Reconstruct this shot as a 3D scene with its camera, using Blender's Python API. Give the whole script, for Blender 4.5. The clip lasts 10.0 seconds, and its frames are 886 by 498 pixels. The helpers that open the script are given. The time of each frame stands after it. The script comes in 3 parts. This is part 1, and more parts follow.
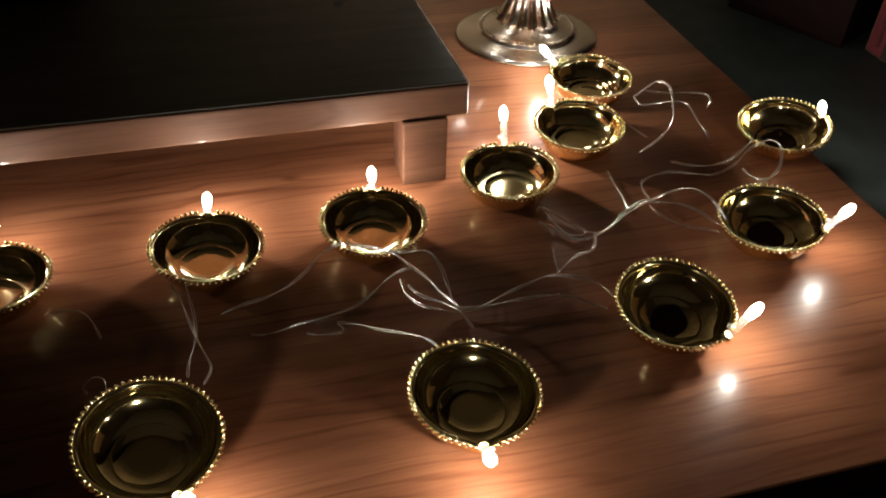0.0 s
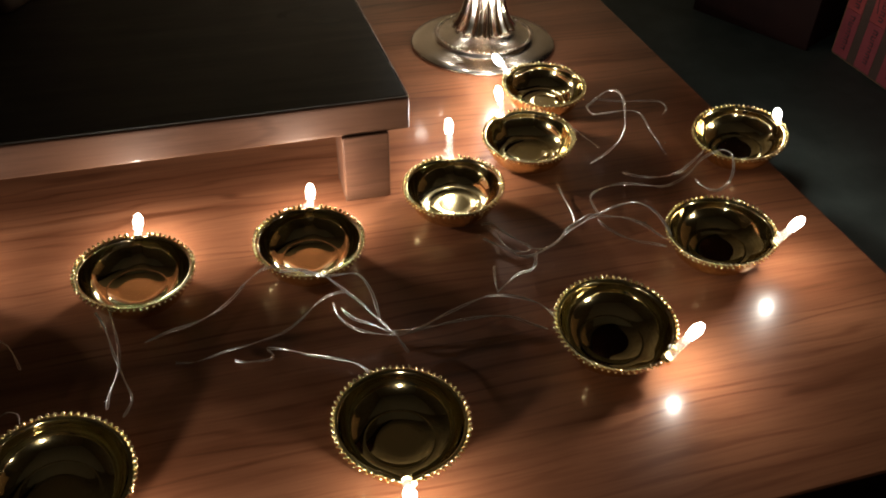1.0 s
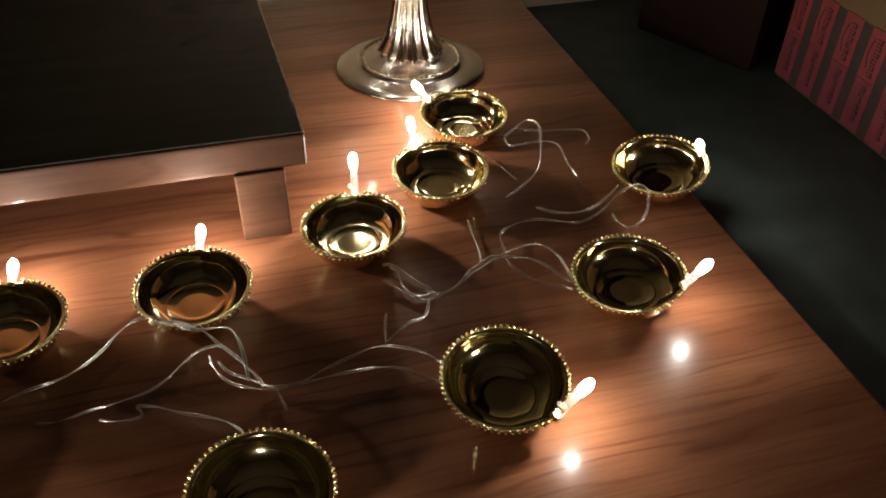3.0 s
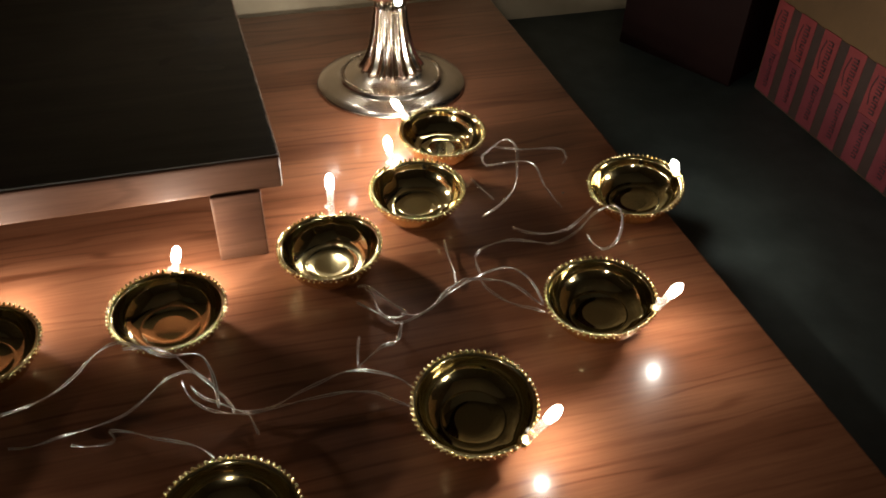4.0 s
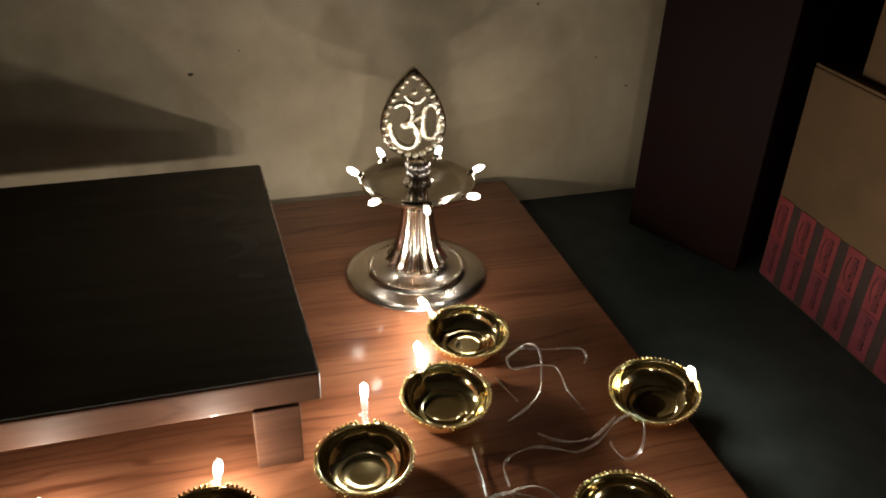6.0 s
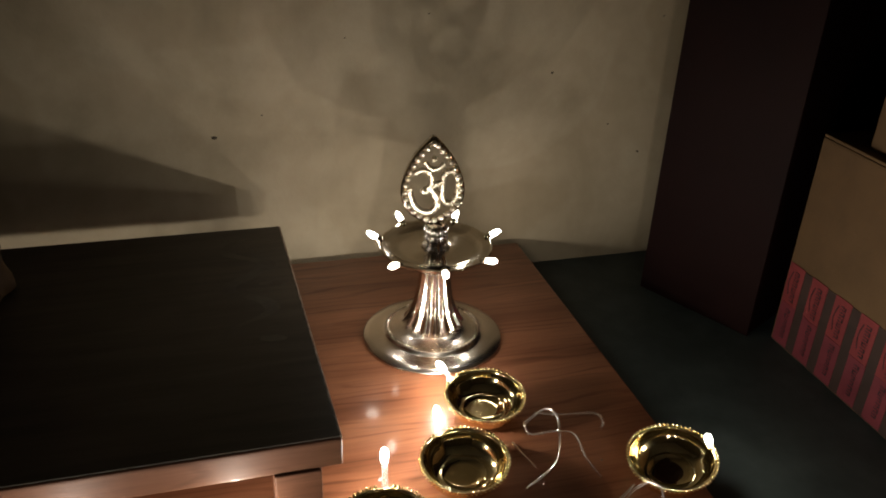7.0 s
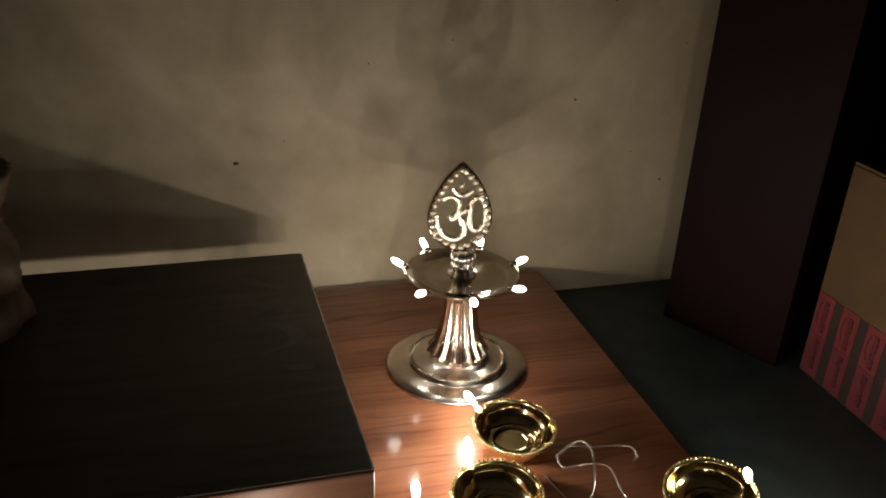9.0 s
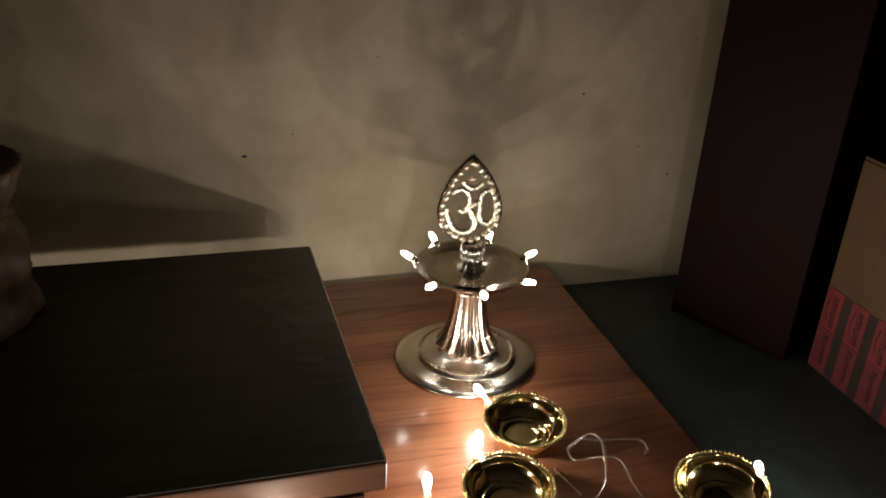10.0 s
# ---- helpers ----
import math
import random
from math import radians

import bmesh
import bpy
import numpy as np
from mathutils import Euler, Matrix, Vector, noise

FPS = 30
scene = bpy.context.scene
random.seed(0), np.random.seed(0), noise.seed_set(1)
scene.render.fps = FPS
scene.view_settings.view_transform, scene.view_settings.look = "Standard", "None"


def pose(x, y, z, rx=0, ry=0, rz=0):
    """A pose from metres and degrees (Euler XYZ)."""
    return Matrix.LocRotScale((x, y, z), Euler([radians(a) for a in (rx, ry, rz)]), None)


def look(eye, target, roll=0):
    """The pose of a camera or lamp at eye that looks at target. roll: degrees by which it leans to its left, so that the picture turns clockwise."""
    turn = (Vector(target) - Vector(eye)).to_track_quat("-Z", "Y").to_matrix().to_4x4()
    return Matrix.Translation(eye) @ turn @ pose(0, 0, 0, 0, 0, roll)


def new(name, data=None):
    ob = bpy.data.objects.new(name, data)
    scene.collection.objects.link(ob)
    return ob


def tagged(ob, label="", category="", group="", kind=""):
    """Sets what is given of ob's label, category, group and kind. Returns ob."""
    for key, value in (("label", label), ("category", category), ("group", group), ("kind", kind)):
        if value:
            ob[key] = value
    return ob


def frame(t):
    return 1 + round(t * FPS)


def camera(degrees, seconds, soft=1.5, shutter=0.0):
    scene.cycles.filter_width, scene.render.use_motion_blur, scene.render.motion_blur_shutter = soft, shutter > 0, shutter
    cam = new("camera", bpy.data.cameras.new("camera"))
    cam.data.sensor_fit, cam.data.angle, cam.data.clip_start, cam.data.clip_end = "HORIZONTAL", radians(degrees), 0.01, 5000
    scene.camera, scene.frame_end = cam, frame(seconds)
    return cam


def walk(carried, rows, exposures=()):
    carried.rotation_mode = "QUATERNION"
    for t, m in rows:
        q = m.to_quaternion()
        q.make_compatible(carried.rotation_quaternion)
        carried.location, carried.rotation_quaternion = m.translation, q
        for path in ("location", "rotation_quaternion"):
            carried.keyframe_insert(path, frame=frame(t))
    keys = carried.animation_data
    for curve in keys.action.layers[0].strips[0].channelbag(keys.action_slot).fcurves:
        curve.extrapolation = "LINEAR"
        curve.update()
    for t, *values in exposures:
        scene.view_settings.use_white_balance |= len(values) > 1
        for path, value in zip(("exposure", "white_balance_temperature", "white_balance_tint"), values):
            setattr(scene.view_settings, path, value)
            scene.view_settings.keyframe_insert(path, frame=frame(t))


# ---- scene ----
cam = camera(57.1, 10.0, soft=1.9)
PATH = [
    (0, (-0.055, 0.048, 0.329), (0.369, 1.529, -0.945), 2.0),
    (0.5, (-0.042, 0.054, 0.331), (0.389, 1.533, -0.945), 1.9),
    (1, (-0.016, 0.057, 0.329), (0.415, 1.537, -0.944), 1.3),
    (1.5, (0.005, 0.062, 0.331), (0.439, 1.543, -0.941), 1.1),
    (2, (0.023, 0.069, 0.33), (0.462, 1.55, -0.939), 1.1),
    (2.5, (0.037, 0.073, 0.331), (0.479, 1.556, -0.935), 1.2),
    (4, (0.062, 0.077, 0.347), (0.525, 1.551, -0.922), 1.9),
    (4.5, (0.061, 0.086, 0.363), (0.527, 1.574, -0.89), 2.0),
    (5, (0.058, 0.09, 0.385), (0.537, 1.628, -0.8), 2.1),
    (5.5, (0.051, 0.093, 0.402), (0.542, 1.688, -0.701), 2.0),
    (6, (0.044, 0.094, 0.416), (0.546, 1.73, -0.618), 2.0),
    (7.5, (0.024, 0.093, 0.431), (0.537, 1.807, -0.462), 2.6),
    (8, (0.021, 0.093, 0.43), (0.536, 1.812, -0.453), 2.6),
    (8.5, (0.014, 0.101, 0.425), (0.531, 1.828, -0.442), 2.6),
    (9, (0.01, 0.109, 0.422), (0.526, 1.84, -0.437), 2.6),
    (9.5, (0.007, 0.115, 0.416), (0.524, 1.846, -0.442), 2.8),
    (10, (0.002, 0.11, 0.417), (0.517, 1.839, -0.445), 2.8),
]

walk(cam, [(t, look(eye, target, roll)) for t, eye, target, roll in PATH])
scene.view_settings.exposure = 0.38

# ---- night: the room is closed and lit by the little lamps alone ----
world = bpy.data.worlds.new("night")
scene.world = world
world.use_nodes = True
world.node_tree.nodes["Background"].inputs[0].default_value = (0.0, 0.0, 0.0, 1)
# watts of a bowl lamp's LED and of one on the stand, and their colour
BOWL_WATT, STAND_WATT, LED_RADIUS = 0.27, 0.026, 0.0022
WARM = (1.0, 0.955, 0.84)


# ---- materials ----
def material(name, color=(0.5, 0.5, 0.5), rough=0.5, metal=0.0, **more):
    m = bpy.data.materials.new(name)
    m.use_nodes = True
    b = m.node_tree.nodes["Principled BSDF"]
    b.inputs["Base Color"].default_value = (*color, 1)
    b.inputs["Roughness"].default_value = rough
    b.inputs["Metallic"].default_value = metal
    for k, v in more.items():
        b.inputs[k.replace("_", " ")].default_value = v
    return m, m.node_tree, b


def add(tree, kind, **values):
    n = tree.nodes.new(kind)
    for k, v in values.items():
        n.inputs[k.replace("_", " ")].default_value = v
    return n


def coords(tree, scale=(1, 1, 1), turn=(0, 0, 0)):
    tc = tree.nodes.new("ShaderNodeTexCoord")
    mp = add(tree, "ShaderNodeMapping", Scale=scale, Rotation=turn)
    tree.links.new(tc.outputs["Object"], mp.inputs["Vector"])
    return mp.outputs["Vector"]


def noise_of(tree, vec, scale, detail=4.0, rough=0.55, distortion=0.0):
    n = add(tree, "ShaderNodeTexNoise", Scale=scale, Detail=detail, Roughness=rough, Distortion=distortion)
    tree.links.new(vec, n.inputs["Vector"])
    return n.outputs["Fac"]


def ramp(tree, fac, stops):
    r = tree.nodes.new("ShaderNodeValToRGB")
    e = r.color_ramp.elements
    while len(e) < len(stops):
        e.new(0.5)
    for el, (p, c) in zip(e, stops):
        el.position, el.color = p, (*c, 1)
    tree.links.new(fac, r.inputs["Fac"])
    return r.outputs["Color"]


def mix(tree, kind, fac, a, b):
    n = tree.nodes.new("ShaderNodeMix")
    n.data_type, n.blend_type = "RGBA", kind
    for sock, v in ((n.inputs[0], fac), (n.inputs[6], a), (n.inputs[7], b)):
        if isinstance(v, (int, float)):
            sock.default_value = v
        elif isinstance(v, tuple):
            sock.default_value = (*v, 1)
        else:
            tree.links.new(v, sock)
    return n.outputs[2]


def span(tree, fac, lo, hi):
    n = add(tree, "ShaderNodeMapRange", To_Min=lo, To_Max=hi)
    tree.links.new(fac, n.inputs["Value"])
    return n.outputs["Result"]


def bump(tree, b, height, strength, distance):
    n = add(tree, "ShaderNodeBump", Strength=strength, Distance=distance)
    tree.links.new(height, n.inputs["Height"])
    tree.links.new(n.outputs["Normal"], b.inputs["Normal"])


def wood(name, dark, mid, light, rough, lines=30.0, relief=0.12, coat=0.0):
    """Laminate with wandering dark grain lines along x, over soft bands and fine fibre."""
    m, t, b = material(name, mid, rough)
    bands = noise_of(t, coords(t, (2.2, 26, 26)), 1.0, 3.0, 0.5, 0.8)
    col = ramp(t, bands, ((0.30, dark), (0.48, mid), (0.68, light)))
    w = add(t, "ShaderNodeTexWave", Scale=lines, Distortion=14.0, Detail=2.0, Detail_Scale=1.1, Detail_Roughness=0.55)
    w.bands_direction = "Y"
    t.links.new(coords(t, (0.16, 1, 1), (0, 0, 0.02)), w.inputs["Vector"])
    broken = noise_of(t, coords(t, (6, 40, 40)), 1.0, 4.0, 0.6)
    line = ramp(t, w.outputs["Fac"], ((0.0, (0.52, 0.43, 0.38)), (0.14, (0.80, 0.75, 0.72)), (0.30, (1, 1, 1)), (1.0, (1, 1, 1))))
    col = mix(t, "MULTIPLY", ramp(t, broken, ((0.40, (0.05, 0.05, 0.05)), (0.62, (0.80, 0.80, 0.80)))), col, line)
    fine = noise_of(t, coords(t, (22, 520, 520)), 1.0, 3.0, 0.6)
    col = mix(t, "MULTIPLY", 0.4, col, ramp(t, fine, ((0.36, (0.66, 0.60, 0.56)), (0.58, (1, 1, 1)))))
    t.links.new(col, b.inputs["Base Color"])
    smear = noise_of(t, coords(t, (9, 14, 9)), 1.0, 4.0, 0.6)
    t.links.new(span(t, smear, rough * 0.75, rough * 1.35), b.inputs["Roughness"])
    b.inputs["Specular IOR Level"].default_value = 0.12
    b.inputs["Coat Weight"].default_value = coat
    t.links.new(span(t, smear, 0.045, 0.13), b.inputs["Coat Roughness"])
    bump(t, b, fine, relief, 0.0003)
    return m


M_TABLE = wood("red_brown_laminate", (0.090, 0.0303, 0.0138), (0.142, 0.0528, 0.0255), (0.198, 0.079, 0.039), 0.30, coat=0.65)
M_EDGE = wood("varnished_wood", (0.052, 0.021, 0.012), (0.080, 0.035, 0.020), (0.112, 0.052, 0.031), 0.55, lines=46.0, relief=0.4, coat=0.12)


def stained_top():
    m, t, b = material("black_stained_wood", (0.02, 0.015, 0.011), 0.42)
    n = noise_of(t, coords(t, (3, 26, 10)), 3.0, 6.0, 0.6, 0.3)
    t.links.new(ramp(t, n, ((0.3, (0.038, 0.030, 0.023)), (0.7, (0.086, 0.066, 0.051)))), b.inputs["Base Color"])
    s = noise_of(t, coords(t, (14, 14, 14)), 1.2, 5.0, 0.65, 0.8)
    t.links.new(span(t, s, 0.30, 0.58), b.inputs["Roughness"])
    bump(t, b, n, 0.12, 0.0005)
    return m


M_TOP = stained_top()


def plaster():
    m, t, b = material("beige_wall_paint", (0.6, 0.5, 0.36), 0.72)
    big = noise_of(t, coords(t, (5, 5, 4)), 1.3, 5.0, 0.6, 0.35)
    col = ramp(t, big, ((0.30, (0.275, 0.218, 0.142)), (0.44, (0.365, 0.291, 0.193)), (0.50, (0.395, 0.317, 0.215)), (0.68, (0.450, 0.364, 0.252))))
    small = noise_of(t, coords(t, (45, 45, 45)), 1.0, 5.0, 0.6)
    col = mix(t, "MULTIPLY", 0.3, col, ramp(t, small, ((0.3, (0.72, 0.70, 0.66)), (0.62, (1, 1, 1)))))
    # hard-edged darker patches: overlapping cast shadows put into the wall's colour
    shadow_patches = noise_of(t, coords(t, (3.2, 3.2, 3.8), (0.3, 0.2, 0.4)), 1.0, 2.5, 0.45, 0.6)
    col = mix(t, "MULTIPLY", 0.9, col, ramp(t, shadow_patches, ((0.40, (0.80, 0.76, 0.70)), (0.425, (0.92, 0.90, 0.87)), (0.52, (0.94, 0.92, 0.90)), (0.54, (1, 1, 1)))))
    t.links.new(col, b.inputs["Base Color"])
    grain = noise_of(t, coords(t, (260, 260, 260)), 1.0, 3.0)
    bump(t, b, grain, 0.25, 0.0008)
    return m


def mottled(name, a, c, scale, rough, relief=0.2, depth=0.0006):
    m, t, b = material(name, a, rough)
    n = noise_of(t, coords(t, (scale,) * 3), 1.0, 6.0, 0.6)
    t.links.new(ramp(t, n, ((0.32, a), (0.68, c))), b.inputs["Base Color"])
    bump(t, b, noise_of(t, coords(t, (scale * 9,) * 3), 1.0, 3.0), relief, depth)
    return m


def dull(*args):
    m = mottled(*args)
    m.node_tree.nodes["Principled BSDF"].inputs["Specular IOR Level"].default_value = 0.08
    return m


M_WALL = plaster()
M_FLOOR = mottled("dark_green_stone", (0.018, 0.025, 0.023), (0.036, 0.046, 0.042), 30, 0.6)
M_CABINET = dull("dark_maroon_veneer", (0.0078, 0.0024, 0.0022), (0.0120, 0.0036, 0.0030), 8, 0.6)
M_CARD = mottled("brown_cardboard", (0.088, 0.045, 0.015), (0.122, 0.064, 0.023), 18, 0.85, 0.3)
M_RED = mottled("red_print", (0.150, 0.016, 0.017), (0.200, 0.024, 0.023), 40, 0.7)
M_BAND = mottled("dark_print", (0.024, 0.010, 0.006), (0.036, 0.015, 0.009), 40, 0.75)
M_RED_LOW = mottled("pink_red_print", (0.118, 0.013, 0.019), (0.156, 0.019, 0.026), 40, 0.7)
M_INK = material("black_ink", (0.022, 0.006, 0.007), 0.6)[0]
M_CEIL = mottled("white_ceiling", (0.6, 0.57, 0.5), (0.68, 0.65, 0.58), 6, 0.8)
M_SPECK = material("dirt_speck", (0.05, 0.035, 0.02), 0.8)[0]


def metal(name, color, rough, streak):
    m, t, b = material(name, color, rough, 1.0)
    n = noise_of(t, coords(t, (70, 70, 70)), 1.0, 5.0, 0.6)
    t.links.new(span(t, n, rough * 0.6, rough * 1.7), b.inputs["Roughness"])
    bump(t, b, noise_of(t, coords(t, (streak,) * 3), 1.0, 2.0), 0.06, 0.0006)
    return m


M_GOLD = metal("thin_gold_metal", (0.80, 0.65, 0.345), 0.05, 45)
M_BEAD = metal("gold_beads", (0.94, 0.76, 0.39), 0.13, 200)
M_ROSE = metal("metallised_gold_plastic", (0.76, 0.67, 0.54), 0.08, 60)
M_ROSE_DULL = metal("hammered_gold_plastic", (0.88, 0.77, 0.60), 0.24, 420)
M_ROSE_SATIN = metal("satin_gold_plastic", (0.64, 0.56, 0.48), 0.17, 60)
M_STATUE = mottled("painted_clay", (0.030, 0.012, 0.010), (0.120, 0.066, 0.030), 34, 0.55)
M_CLEAR = material("clear_plastic", (0.95, 0.93, 0.9), 0.06, Transmission_Weight=0.95, IOR=1.45)[0]
M_WIRE = material("tinned_wire_in_clear_sleeve", (0.76, 0.70, 0.65), 0.15, 0.95, Coat_Weight=1.0, Coat_Roughness=0.04)[0]


def glowing(name, strength):
    m, t, b = material(name, (1, 0.9, 0.75), 0.3)
    b.inputs["Emission Color"].default_value = (*WARM, 1)
    b.inputs["Emission Strength"].default_value = strength
    return m


M_LIT = glowing("lit_led", 14.0)


def led(parent, m, watts):
    """The light that a bulb gives off, from the chip in its clear cap."""
    data = bpy.data.lights.new("led_light", "POINT")
    data.energy, data.color, data.shadow_soft_size = watts, WARM, LED_RADIUS
    ob = new("led_light", data)
    ob.parent = parent
    ob.matrix_basis = m


# ---- mesh helpers ----
def mesh_of(name, bm, mat, smooth=True):
    me = bpy.data.meshes.new(name)
    bm.normal_update()
    bm.to_mesh(me)
    bm.free()
    for m in mat if isinstance(mat, (list, tuple)) else (mat,):
        me.materials.append(m)
    if smooth:
        me.polygons.foreach_set("use_smooth", [True] * len(me.polygons))
    return me


def part(name, bm, mat, parent=None, label="", smooth=True, m=None):
    ob = new(name, bm if isinstance(bm, bpy.types.Mesh) else mesh_of(name, bm, mat, smooth))
    if parent:
        ob.parent = parent
    if m is not None:
        ob.matrix_basis = m
    return tagged(ob, label)


def box(x0, x1, y0, y1, z0, z1, bevel=0.0, segments=2):
    bm = bmesh.new()
    bmesh.ops.create_cube(bm, size=1.0, matrix=Matrix.LocRotScale(((x0 + x1) / 2, (y0 + y1) / 2, (z0 + z1) / 2), None, (x1 - x0, y1 - y0, z1 - z0)))
    if bevel:
        bmesh.ops.bevel(bm, geom=bm.edges[:], offset=bevel, segments=segments, affect="EDGES", profile=0.6)
    return bm


def lathe(profile, segments=64, shape=None):
    """Turn (radius, height) pairs round z; shape(r, a, z) may bend a point."""
    bm = bmesh.new()
    rings = []
    for r, z in profile:
        ring = []
        for i in range(segments):
            a = 2 * math.pi * i / segments
            rr, aa, zz = shape(r, a, z) if shape else (r, a, z)
            ring.append(bm.verts.new((rr * math.cos(aa), rr * math.sin(aa), zz)))
        rings.append(ring)
    for a, b in zip(rings, rings[1:]):
        for i in range(segments):
            j = (i + 1) % segments
            bm.faces.new((a[i], a[j], b[j], b[i]))
    bm.faces.new(rings[0][::-1])
    bm.faces.new(rings[-1])
    return bm


def beads(places, size, rings=(8, 5)):
    bm = bmesh.new()
    for p in places:
        bmesh.ops.create_uvsphere(bm, u_segments=rings[0], v_segments=rings[1], radius=size, matrix=Matrix.Translation(p))
    return bm


def tube(name, points, radius, mat, parent=None, cyclic=False, tilt=None, res=6):
    """A round cord through the points, as one mesh."""
    cu = bpy.data.curves.new(name, "CURVE")
    cu.dimensions, cu.bevel_depth, cu.bevel_resolution, cu.resolution_u, cu.use_fill_caps = "3D", radius, 2, res, True
    sp = cu.splines.new("BEZIER")
    sp.bezier_points.add(len(points) - 1)
    for bp, p in zip(sp.bezier_points, points):
        bp.co = p
        bp.handle_left_type = bp.handle_right_type = "AUTO"
    sp.use_cyclic_u = cyclic
    tmp = bpy.data.objects.new("tmp", cu)
    scene.collection.objects.link(tmp)
    me = bpy.data.meshes.new_from_object(tmp.evaluated_get(bpy.context.evaluated_depsgraph_get()))
    bpy.data.objects.remove(tmp)
    bpy.data.curves.remove(cu)
    me.name = name
    me.materials.clear()
    me.materials.append(mat)
    me.polygons.foreach_set("use_smooth", [True] * len(me.polygons))
    ob = new(name, me)
    if parent:
        ob.parent = parent
    return ob


def structure(name, bm, mat, label):
    return tagged(part(name, bm, mat, None, label, smooth=False), kind="structure", category=name.split("_")[0])


# ---- the room ----
FLOOR_Z, WALL_Y = -0.036, 0.896
RX0, RX1, RY0, RZ1 = -1.9, 1.7, -2.3, 2.6
structure("floor", box(RX0, RX1, RY0, WALL_Y, FLOOR_Z - 0.1, FLOOR_Z), M_FLOOR, "dark greenish stone floor in shadow")
wall = structure("wall_north", box(RX0, RX1, WALL_Y, WALL_Y + 0.12, FLOOR_Z - 0.1, RZ1), M_WALL, "smudged beige painted plaster wall with shadow patches in its colour")
structure("wall_west", box(RX0 - 0.12, RX0, RY0, WALL_Y + 0.12, FLOOR_Z - 0.1, RZ1), M_WALL, "beige painted plaster wall")
structure("wall_east", box(RX1, RX1 + 0.12, RY0, WALL_Y + 0.12, FLOOR_Z - 0.1, RZ1), M_WALL, "beige painted plaster wall")
structure("wall_south", box(RX0 - 0.12, RX1 + 0.12, RY0 - 0.12, RY0, FLOOR_Z - 0.1, RZ1), M_WALL, "beige painted plaster wall")
structure("ceiling", box(RX0 - 0.12, RX1 + 0.12, RY0 - 0.12, WALL_Y + 0.12, RZ1, RZ1 + 0.1), M_CEIL, "plain white painted ceiling")
for x, z, r in ((0.027, 0.144, 0.0022), (0.385, 0.197, 0.0014), (0.503, 0.099, 0.0014), (0.075, 0.165, 0.0009), (0.46, 0.135, 0.001), (0.42, 0.30, 0.0012), (0.245, 0.262, 0.0008), (0.51, 0.255, 0.0009), (0.16, 0.24, 0.0008)):
    bm = bmesh.new()
    bmesh.ops.create_uvsphere(bm, u_segments=8, v_segments=6, radius=r, matrix=Matrix.Diagonal((1.3, 0.35, 0.8, 1)))
    part("speck", bm, M_SPECK, wall, "", True, Matrix.Translation((x, WALL_Y, z)))

# ---- low table ----
table = tagged(new("low_table"), "low reddish-brown laminate table with a glossy grained top", "table")
TX0, TX1, TY0, TY1 = -0.80, 0.3565, 0.224, 0.884
part("tabletop", box(TX0, TX1, TY0, TY1, -0.024, 0.0, 0.0015), M_TABLE, table, smooth=False)
part("plinth", box(TX0 + 0.015, TX1 - 0.012, TY0 + 0.015, TY1 - 0.012, FLOOR_Z, -0.024), M_TABLE, table, smooth=False)

# ---- small platform ----
stool = tagged(new("low_wooden_platform"), "low dark-stained wooden platform with reddish edges on square legs", "platform")
PX0, PX1, PY0, PY1, PB, PT = -0.50, 0.0905, 0.506, 0.829, 0.0500, 0.074


def board(inset, z0, z1, bevel):
    """A board whose right edge runs slightly askew."""
    bm = box(PX0 + inset, PX1 - inset, PY0 + inset, PY1 - inset, z0, z1)
    for v in bm.verts:
        if v.co.x > 0 and v.co.y > 0.7:
            v.co.x -= 0.009
    bmesh.ops.bevel(bm, geom=bm.edges[:], offset=bevel, segments=3, affect="EDGES", profile=0.6)
    return bm


part("board", board(0.0, PB, PT - 0.0012, 0.0022), M_EDGE, stool, smooth=False)
part("top_surface", board(0.0016, PT - 0.0022, PT, 0.0008), M_TOP, stool, "black-stained top", smooth=False)
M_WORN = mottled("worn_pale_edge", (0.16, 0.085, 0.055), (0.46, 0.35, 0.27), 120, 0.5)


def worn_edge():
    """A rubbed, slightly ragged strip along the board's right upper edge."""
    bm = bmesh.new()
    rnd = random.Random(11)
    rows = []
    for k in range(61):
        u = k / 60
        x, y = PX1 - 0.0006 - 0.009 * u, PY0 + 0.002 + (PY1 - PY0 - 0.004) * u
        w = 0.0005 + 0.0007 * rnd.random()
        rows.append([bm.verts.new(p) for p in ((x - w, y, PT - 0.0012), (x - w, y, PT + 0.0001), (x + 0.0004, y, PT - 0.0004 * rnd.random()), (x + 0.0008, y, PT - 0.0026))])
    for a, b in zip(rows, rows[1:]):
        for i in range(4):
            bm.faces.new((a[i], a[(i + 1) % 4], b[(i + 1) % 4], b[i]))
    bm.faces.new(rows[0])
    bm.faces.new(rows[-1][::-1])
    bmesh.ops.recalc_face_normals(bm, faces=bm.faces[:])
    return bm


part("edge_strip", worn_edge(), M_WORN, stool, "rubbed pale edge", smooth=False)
for lx in (PX0 + 0.015, PX1 - 0.0455):
    for ly in (PY0 - 0.0018, PY1 - 0.034):
        part("leg", box(lx, lx + 0.031, ly, ly + 0.031, 0.0, PB, 0.0012), M_EDGE, stool, smooth=False)


M_POWDER = mottled("grey_powder", (0.085, 0.072, 0.060), (0.155, 0.136, 0.116), 25, 0.8)


